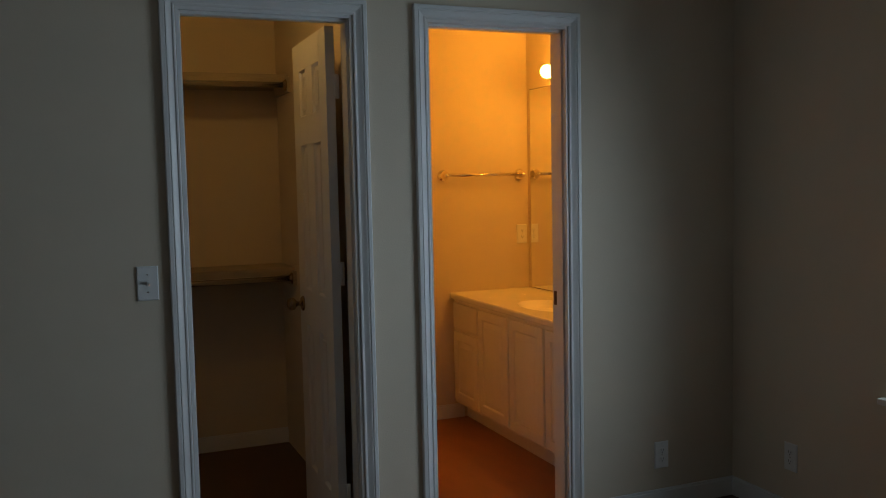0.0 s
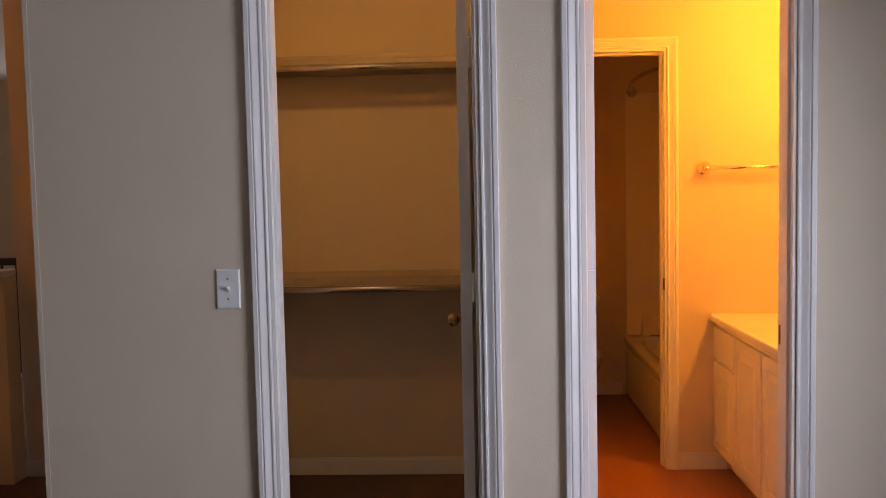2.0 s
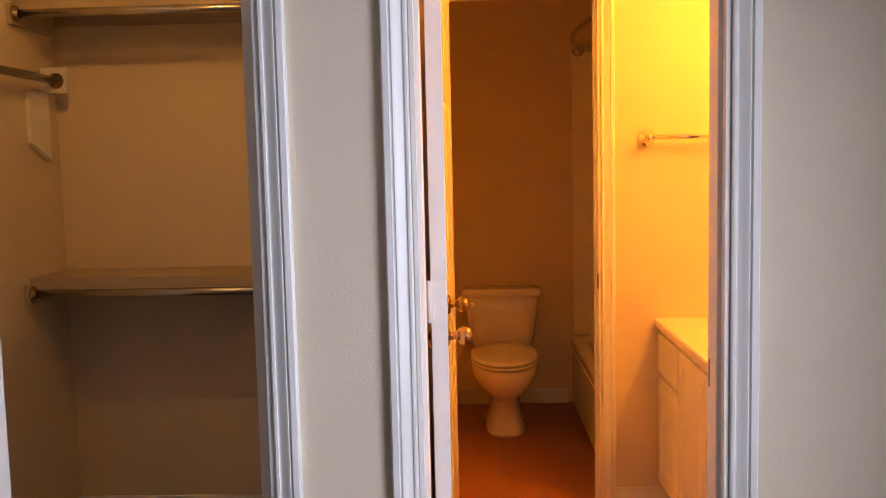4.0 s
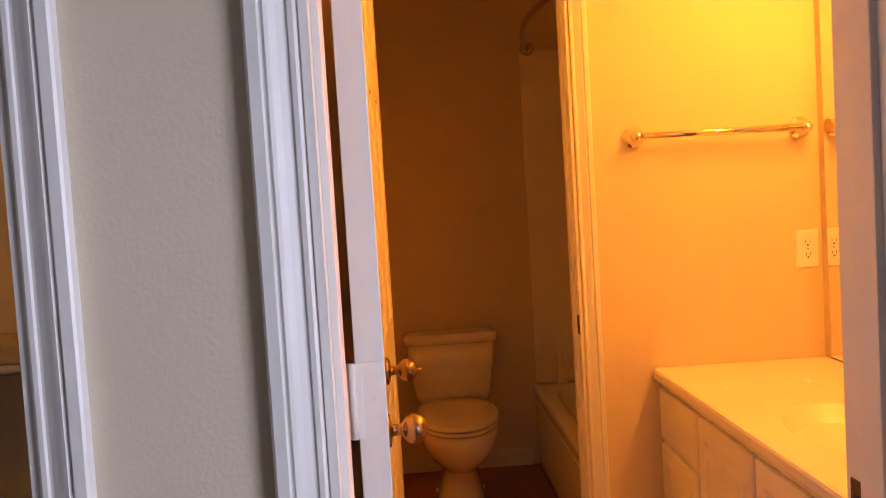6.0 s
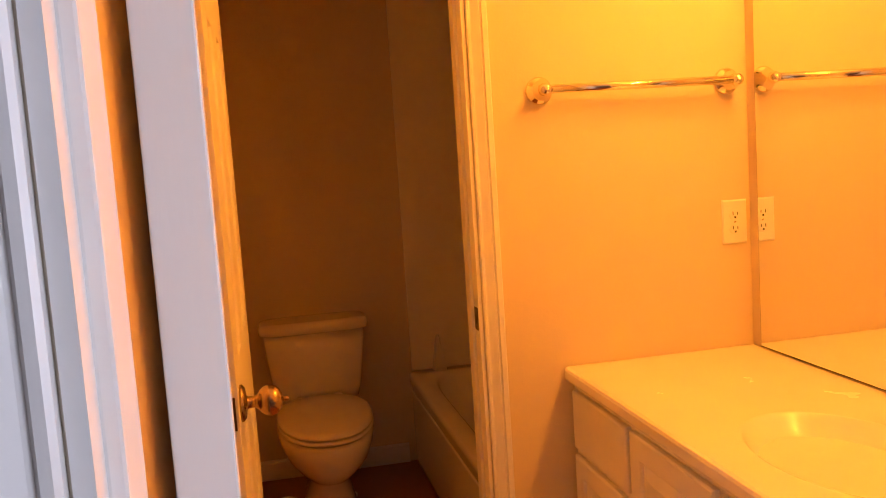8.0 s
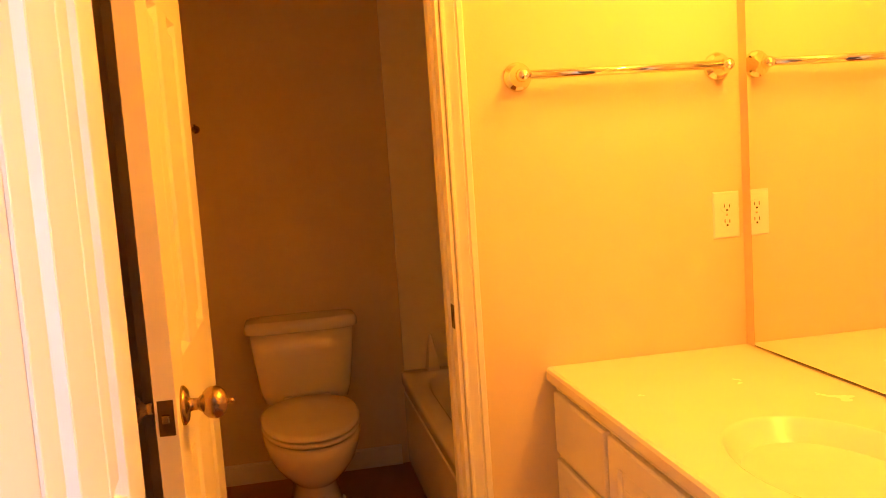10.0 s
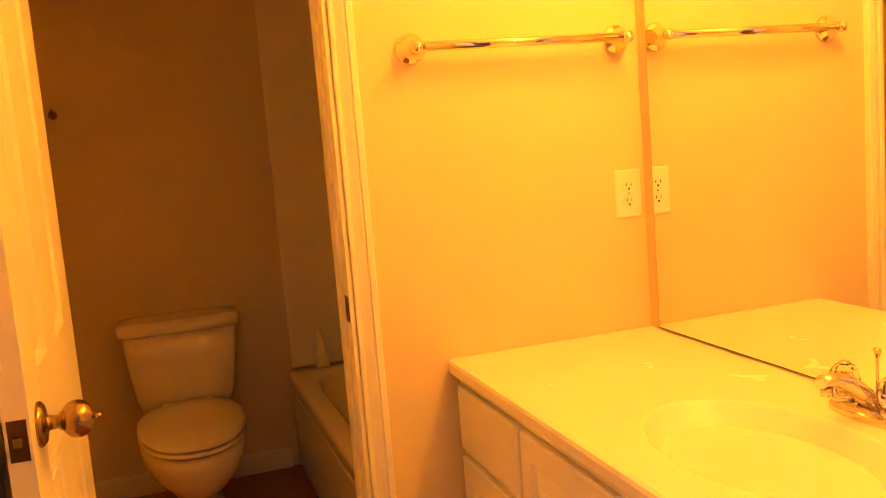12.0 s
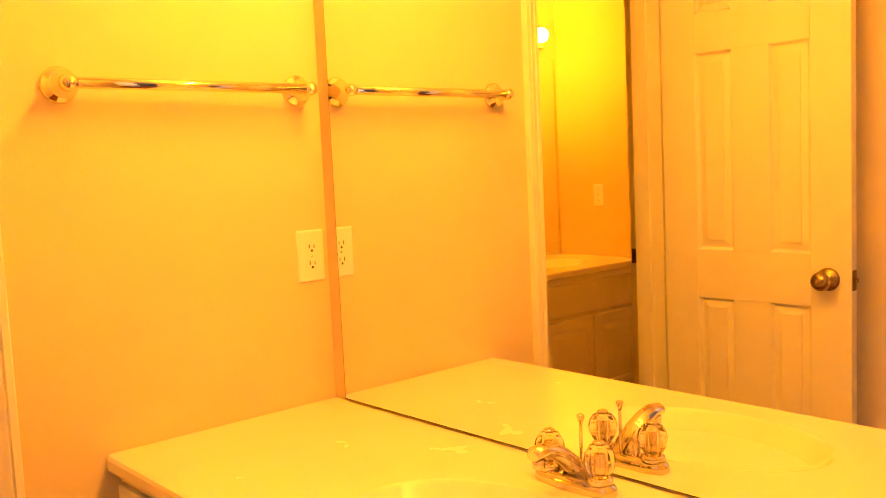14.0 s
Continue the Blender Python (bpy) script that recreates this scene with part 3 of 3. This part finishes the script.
def toilet(m):
    """A two-piece toilet looking to -y, its back at y = 0."""
    to = thing("toilet", "white two-piece porcelain toilet with closed lid", "toilet")
    bm = B()
    loft(bm, [ring(0, -0.115, 0.375, 0.165, 0.085, 40, 4.5), ring(0, -0.115, 0.42, 0.178, 0.092, 40, 4.5), ring(0, -0.115, 0.56, 0.196, 0.100, 40, 4.5), ring(0, -0.115, 0.655, 0.204, 0.103, 40, 4.5)])
    part("tank", bm, PORCELAIN, to)
    bm = B()
    loft(bm, [ring(0, -0.118, 0.6555, 0.208, 0.106, 40, 5), ring(0, -0.118, 0.660, 0.219, 0.113, 40, 5), ring(0, -0.118, 0.685, 0.220, 0.114, 40, 5), ring(0, -0.118, 0.697, 0.212, 0.106, 40, 5), ring(0, -0.118, 0.699, 0.16, 0.07, 40, 5)])
    part("tank_lid", bm, PORCELAIN, to)
    bm = B()
    loft(bm, [ring(0, -0.41, 0.0, 0.108, 0.24, 40, 2.8, 1.0), ring(0, -0.41, 0.015, 0.106, 0.238, 40, 2.8, 1.0), ring(0, -0.41, 0.09, 0.088, 0.22, 40, 2.6, 0.95), ring(0, -0.41, 0.165, 0.078, 0.21, 40, 2.4, 0.95), ring(0, -0.42, 0.190, 0.088, 0.22, 40, 2.3, 1.05), ring(0, -0.435, 0.225, 0.124, 0.232, 40, 2.2, 1.2), ring(0, -0.45, 0.27, 0.156, 0.24, 40, 2.1, 1.3), ring(0, -0.455, 0.315, 0.171, 0.243, 40, 2.1, 1.34), ring(0, -0.455, 0.355, 0.176, 0.245, 40, 2.1, 1.35), ring(0, -0.455, 0.366, 0.168, 0.237, 40, 2.1, 1.35)])
    box(bm, -0.13, 0.13, -0.25, -0.05, 0.29, 0.3745, 0.02)
    part("bowl", bm, PORCELAIN, to)
    bm = B()
    loft(bm, [ring(0, -0.455, 0.372, 0.171, 0.235, 40, 2.2, 1.38), ring(0, -0.455, 0.376, 0.177, 0.241, 40, 2.2, 1.38), ring(0, -0.455, 0.384, 0.177, 0.241, 40, 2.2, 1.38), ring(0, -0.455, 0.387, 0.171, 0.235, 40, 2.2, 1.38)])
    part("seat", bm, SEATP, to)
    bm = B()
    loft(bm, [ring(0, -0.455, 0.393, 0.171, 0.235, 40, 2.2, 1.38), ring(0, -0.455, 0.396, 0.177, 0.241, 40, 2.2, 1.38), ring(0, -0.455, 0.402, 0.176, 0.240, 40, 2.2, 1.38), ring(0, -0.455, 0.410, 0.165, 0.215, 40, 2.2, 1.38), ring(0, -0.455, 0.413, 0.10, 0.12, 40, 2.2, 1.38)])
    part("lid", bm, SEATP, to)
    for x in (-0.075, 0.075):
        bm = B()
        box(bm, x - 0.016, x + 0.016, -0.255, -0.222, 0.3747, 0.409, 0.006)
        part("lid_hinge", bm, SEATP, to)
    for x in (-0.098, 0.098):
        bm = B()
        turned(bm, [(0.0, 0.0), (0.014, 0.0), (0.013, 0.012), (0.006, 0.018), (0.0, 0.018)], Matrix.Translation((x, -0.33, 0.012)), 14)
        part("bolt_cap", bm, PORCELAIN, to)
    to.matrix_world = m
    return to


toilet(pose(-0.036, YW - 0.012, 0))

# bathtub along the wall, apron towards the toilet
TX0, TX1, TY0, TY1, TZ = 0.364, XM - 0.003, YT + 0.003, YW - 0.003, 0.40
tub = thing("bathtub", "white alcove bathtub with a straight apron", "bathtub")
cx, cy = (TX0 + TX1) / 2, (TY0 + TY1) / 2
hx, hy = (TX1 - TX0) / 2, (TY1 - TY0) / 2
bm = B()
loft(bm, [ring(cx, cy, 0, hx - 0.012, hy, 48, 60), ring(cx, cy, TZ - 0.05, hx - 0.010, hy, 48, 60), ring(cx, cy, TZ - 0.045, hx, hy, 48, 60), ring(cx, cy, TZ - 0.008, hx, hy, 48, 60), ring(cx, cy, TZ, hx - 0.008, hy - 0.004, 48, 60), ring(cx, cy, TZ, hx - 0.062, hy - 0.08, 48, 6), ring(cx, cy, TZ - 0.012, hx - 0.075, hy - 0.092, 48, 6), ring(cx, cy, TZ - 0.25, hx - 0.11, hy - 0.17, 48, 5), ring(cx, cy, TZ - 0.31, hx - 0.16, hy - 0.24, 48, 4)])
part("shell", bm, TUBM, tub)
bm = B()
box(bm, TX0 + 0.0025, TX0 + 0.0115, TY0 + 0.05, TY1 - 0.05, 0.03, TZ - 0.075, 0.004)
part("apron_panel", bm, TUBM, tub)
bm = B()
turned(bm, [(0.0, 0.0), (0.036, 0.0), (0.034, 0.006), (0.0, 0.009)], Matrix.Translation((cx, TY1 - 0.113, TZ - 0.10)) @ Matrix.Rotation(math.pi / 2 + 0.2, 4, "X"), 20)
part("overflow_plate", bm, CHROME, tub, "chrome overflow plate")
sur = thing("tub_surround", "white moulded tub surround panels with a soap ledge", "tub surround")
bm = B()
box(bm, TX0 + 0.015, TX1 - 0.012, YW - 0.012, YW - 0.001, TZ + 0.002, 2.0, 0.004)
part("end_panel", bm, TUBM, sur)
bm = B()
box(bm, XM - 0.012, XM - 0.001, TY0 + 0.012, YW - 0.013, TZ + 0.002, 2.0, 0.004)
part("side_panel", bm, TUBM, sur)
bm = B()
loft(bm, [[(0.470 + e, YW - 0.013, z), (0.530 - e, YW - 0.013, z), (0.525 - e, YW - 0.013 - d, z), (0.475 + e, YW - 0.013 - d, z)] for z, e, d in ((TZ + 0.003, 0.0, 0.05), (TZ + 0.05, 0.006, 0.045), (TZ + 0.11, 0.016, 0.025), (TZ + 0.15, 0.022, 0.012))], smooth=False)
part("soap_ledge", bm, TUBM, sur)

rod = thing("shower_rod", "curved metal shower curtain rod with round flanges", "shower rod")
bm = B()
pts = [(0.42 - 0.10 * math.sin(math.pi * i / 16), TY0 + (TY1 - TY0) * i / 16, 2.01) for i in range(17)]
tube(bm, pts, 0.0125, 12)
part("tube", bm, STEEL, rod)
for y, r in ((TY0 - 0.002, -1), (TY1 - 0.008, 1)):
    bm = B()
    turned(bm, [(0.0, 0.0), (0.034, 0.0), (0.030, 0.010), (0.018, 0.018), (0.0, 0.018)], Matrix.Translation((0.42, y, 2.01)) @ Matrix.Rotation(-math.pi / 2 if r < 0 else math.pi / 2, 4, "X"), 20)
    part("flange", bm, STEEL, rod)

hk = thing("robe_hook", "small brass robe hook on the wall behind the toilet", "hook")
bm = B()
turned(bm, [(0.0, 0.0), (0.016, 0.0), (0.014, 0.005), (0.006, 0.008), (0.0, 0.008)], Matrix.Translation((-0.375, YW, 1.462)) @ Matrix.Rotation(math.pi / 2, 4, "X"), 16)
part("flange", bm, AGED, hk)
bm = B()
tube(bm, [(-0.375, YW - 0.007, 1.462), (-0.375, YW - 0.035, 1.456), (-0.375, YW - 0.050, 1.464), (-0.375, YW - 0.054, 1.480)], [0.005, 0.0045, 0.0045, 0.006], 10)
part("prong", bm, AGED, hk)

# ---- far vanity, seen in the mirror ----
LB = 0.78
FB = [("drawer_front", 0.02, LB - 0.02, 0.545, 0.700), ("cabinet_door", 0.02, LB / 2 - 0.008, 0.12, 0.525), ("cabinet_door", LB / 2 + 0.008, LB - 0.02, 0.12, 0.525)]
vanity("far_vanity_cabinet", "white vanity cabinet in the neighbouring bath", pose(XB + 0.002, YW - 0.002, 0, 0, 0, 90) @ pose(0, -LB, 0), LB, FB, (-0.27, LB / 2, 0.15, 0.20))
fm = thing("far_mirror", "frameless mirror above the neighbouring vanity", "mirror")
bm = B()
box(bm, XB + 0.03, -0.84, YW - 0.007, YW - 0.001, VT + 0.004, 1.86)
part("pane", bm, MIRROR, fm)
light_bar(pose(-1.325, YW, 1.96, 0, 0, 90), 2, 0.16, BULB_B, "vanity light bar with lit globe bulbs in the neighbouring bath")
cover_plate("light_switch", "ivory switch plate beside the neighbouring vanity", "light switch", pose(XB, 3.08, 1.10, 0, 0, 90), "switch")

# ---- closet ----


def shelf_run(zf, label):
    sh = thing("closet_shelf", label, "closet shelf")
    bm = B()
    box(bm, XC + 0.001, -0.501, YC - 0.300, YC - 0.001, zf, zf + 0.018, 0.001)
    part("board", bm, SHELF_TAN, sh)
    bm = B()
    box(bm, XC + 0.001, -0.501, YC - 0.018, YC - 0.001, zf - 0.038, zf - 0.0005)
    part("cleat", bm, SHELF_TAN, sh)
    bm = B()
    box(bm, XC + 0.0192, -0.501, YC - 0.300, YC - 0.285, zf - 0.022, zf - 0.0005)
    part("fascia", bm, SHELF_TAN, sh)
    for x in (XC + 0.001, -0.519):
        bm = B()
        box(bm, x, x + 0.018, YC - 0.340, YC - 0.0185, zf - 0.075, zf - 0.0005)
        part("side_cleat", bm, SHELF_TAN, sh)
    rd = part("hanging_rod", tube(B(), [(XC + 0.02, YC - 0.315, zf - 0.038), (-0.52, YC - 0.315, zf - 0.038)], 0.0155, 14), STEEL, sh, "steel hanging rod")
    for x, s in ((XC + 0.0195, 1), (-0.5195, -1)):
        bm = B()
        turned(bm, [(0.0, 0.0), (0.030, 0.0), (0.028, 0.006), (0.019, 0.010), (0.019, 0.016), (0.0, 0.016)], Matrix.Translation((x, YC - 0.315, zf - 0.038)) @ Matrix.Rotation(s * math.pi / 2, 4, "Y"), 16)
        part("rod_socket", bm, AGED, rd)


shelf_run(1.988, "tan closet shelf with steel rod, high on the wall")
shelf_run(0.993, "tan closet shelf with steel rod, at waist height")

# side rod along the closet's left wall, on a bracket board
sr = thing("side_rod", "steel hanging rod on a white bracket board along the closet wall", "closet rod")
bm = B()
loft(bm, [[(x, y, z) for y, z in ((1.48, 1.50), (1.62, 1.44), (1.62, 1.69), (1.48, 1.69))] for x in (XC + 0.001, XC + 0.02)], smooth=False)
part("bracket_board", bm, CABP, sr)
bm = B()
box(bm, XC + 0.001, XC + 0.10, 1.605, 1.625, 1.69, 1.785, 0.002)
part("block", bm, CABP, sr)
part("hanging_rod", tube(B(), [(XC + 0.06, 0.13, 1.735), (XC + 0.06, 1.600, 1.735)], 0.0155, 14), STEEL, sr, "steel hanging rod")
bm = B()
turned(bm, [(0.0, 0.0), (0.030, 0.0), (0.028, 0.006), (0.019, 0.010), (0.019, 0.016), (0.0, 0.016)], Matrix.Translation((XC + 0.06, 1.604, 1.735)) @ Matrix.Rotation(math.pi / 2, 4, "X"), 16)
part("rod_socket", bm, AGED, sr)

# closet ceiling light
cl = thing("closet_light", "bare globe bulb in a ceiling socket inside the closet", "ceiling light")
bm = B()
turned(bm, [(0.0, 0.0), (0.055, 0.0), (0.050, -0.020), (0.028, -0.035), (0.0, -0.035)], Matrix.Translation((-1.05, 0.42, H - 0.001)), 24)
part("socket", bm, CERAMIC, cl)
bm = B()
turned(bm, [(0.0, -0.0355), (0.014, -0.036), (0.018, -0.05), (0.032, -0.075), (0.036, -0.095), (0.030, -0.118), (0.0, -0.132)], Matrix.Translation((-1.05, 0.42, H - 0.001)), 20)
part("bulb", bm, BULB_C, cl, "glowing globe bulb")

# ---- hall seen through the open doorway ----
structure("trim_hall", blocks((XH - 0.014, XH, -0.002, WY + 0.002, 0, HEAD - 0.03), (XH, XH + 0.045, WY, WY + 0.014, 0, HEAD + 0.02)), WALL, "painted jamb of the hall doorway", "trim")
strike(XH - 0.014, 0.05, 0.93, -1)
structure("wall_pony", blocks((-5.2, -2.89, 1.60, 1.72, 0, 1.02), (-2.90, -2.795, 1.85, 2.03, 0, 1.02)), WALL, "low off-white wall on the landing")
structure("wall_column", blocks((-2.89, -2.76, 1.73, 1.85, 0, H)), WALL, "end of a landing wall in warm light")
baseboard("baseboard_landing", [(-2.888, -2.762, 1.718, 1.73)])
bm = B()
box(bm, -5.2, -2.892, 1.58, 1.728, 1.0205, 1.05, 0.006)
box(bm, -2.915, -2.78, 1.852, 2.045, 1.0205, 1.05, 0.006)
structure("trim_pony_cap", bm, TRIM, "painted cap on the low landing wall", "trim")
hl = thing("hall_light", "lit globe ceiling light in the hall", "ceiling light")
bm = B()
turned(bm, [(0.0, 0.0), (0.09, 0.0), (0.085, -0.02), (0.05, -0.03), (0.0, -0.03)], Matrix.Translation((-3.9, 0.75, H - 0.001)), 24)
part("canopy", bm, BRASS, hl)
bm = B()
turned(bm, [(0.0, -0.0305), (0.045, -0.031), (0.085, -0.06), (0.095, -0.10), (0.075, -0.14), (0.03, -0.16), (0.0, -0.162)], Matrix.Translation((-3.9, 0.75, H - 0.001)), 24)
part("globe", bm, BULB_H, hl, "glowing glass globe")
rl = thing("stair_railing", "dark wooden handrail on slim metal balusters", "railing")
bm = B()
box(bm, -5.2, -3.08, 3.87, 3.93, 0.90, 0.955, 0.012)
part("handrail", bm, RAILM, rl)
bm = B()
box(bm, -5.2, -3.08, 3.875, 3.925, 0.055, 0.085, 0.004)
part("bottom_rail", bm, TRIM, rl)
x = -5.15
base_me = None
while x < -3.09:
    if base_me is None:
        bm = B()
        turned(bm, [(0.0, 0.085), (0.011, 0.085), (0.011, 0.30), (0.017, 0.33), (0.011, 0.36), (0.009, 0.60), (0.015, 0.63), (0.010, 0.66), (0.010, 0.90), (0.0, 0.90)], Matrix(), 10)
        base_me = mesh("baluster", bm, RAILM)
    bal = new("baluster", base_me)
    bal.parent = rl
    bal.location = (x, 3.90, 0)
    x += 0.11


def window(name, frame_rows, pane, label):
    w = tagged(new(name), label, "window", kind="structure")
    bm = B()
    for r in frame_rows:
        box(bm, *r)
    part("window_frame", bm, TRIM, w)
    pn = part("pane", blocks(pane), PANE, w)
    pn.visible_shadow = False
    return w


ym = (WIN[0] + WIN[1]) / 2
ww = window("window_bedroom", [(XR + 0.10, XR + 0.15, WIN[0], WIN[0] + 0.05, WIN[2], WIN[3]), (XR + 0.10, XR + 0.15, WIN[1] - 0.05, WIN[1], WIN[2], WIN[3]), (XR + 0.10, XR + 0.15, WIN[0] + 0.05, WIN[1] - 0.05, WIN[2], WIN[2] + 0.05), (XR + 0.10, XR + 0.15, WIN[0] + 0.05, WIN[1] - 0.05, WIN[3] - 0.05, WIN[3]), (XR + 0.11, XR + 0.145, ym - 0.02, ym + 0.02, WIN[2] + 0.05, WIN[3] - 0.05)], (XR + 0.125, XR + 0.130, WIN[0] + 0.05, WIN[1] - 0.05, WIN[2] + 0.05, WIN[3] - 0.05), "white framed bedroom window")
part("window_sill", box(B(), XR - 0.03, XR + 0.098, WIN[0] - 0.03, WIN[1] + 0.03, WIN[2] - 0.022, WIN[2] + 0.002, 0.005), TRIM, ww)
window("window_hall", [(-4.42, -4.37, 5.2, 5.27, 0.05, 2.3), (-3.37, -3.32, 5.2, 5.27, 0.05, 2.3), (-4.37, -3.37, 5.2, 5.27, 2.25, 2.3), (-4.37, -3.37, 5.2, 5.27, 0.05, 0.10)], (-4.37, -3.37, 5.23, 5.235, 0.10, 2.25), "tall bright hall window")
structure("backdrop", blocks((-8.0, -1.5, 6.6, 6.65, -1.0, 4.0)), BACKDROP, "overcast daylight outside the hall window", "backdrop")
# ground outside
structure("ground", blocks((-60, 60, -60, 60, -3.3, -3.2)), material("ground_grass", (0.10, 0.12, 0.06), 0.9, scale=3, vary=0.3), "grass far below the windows", "ground")
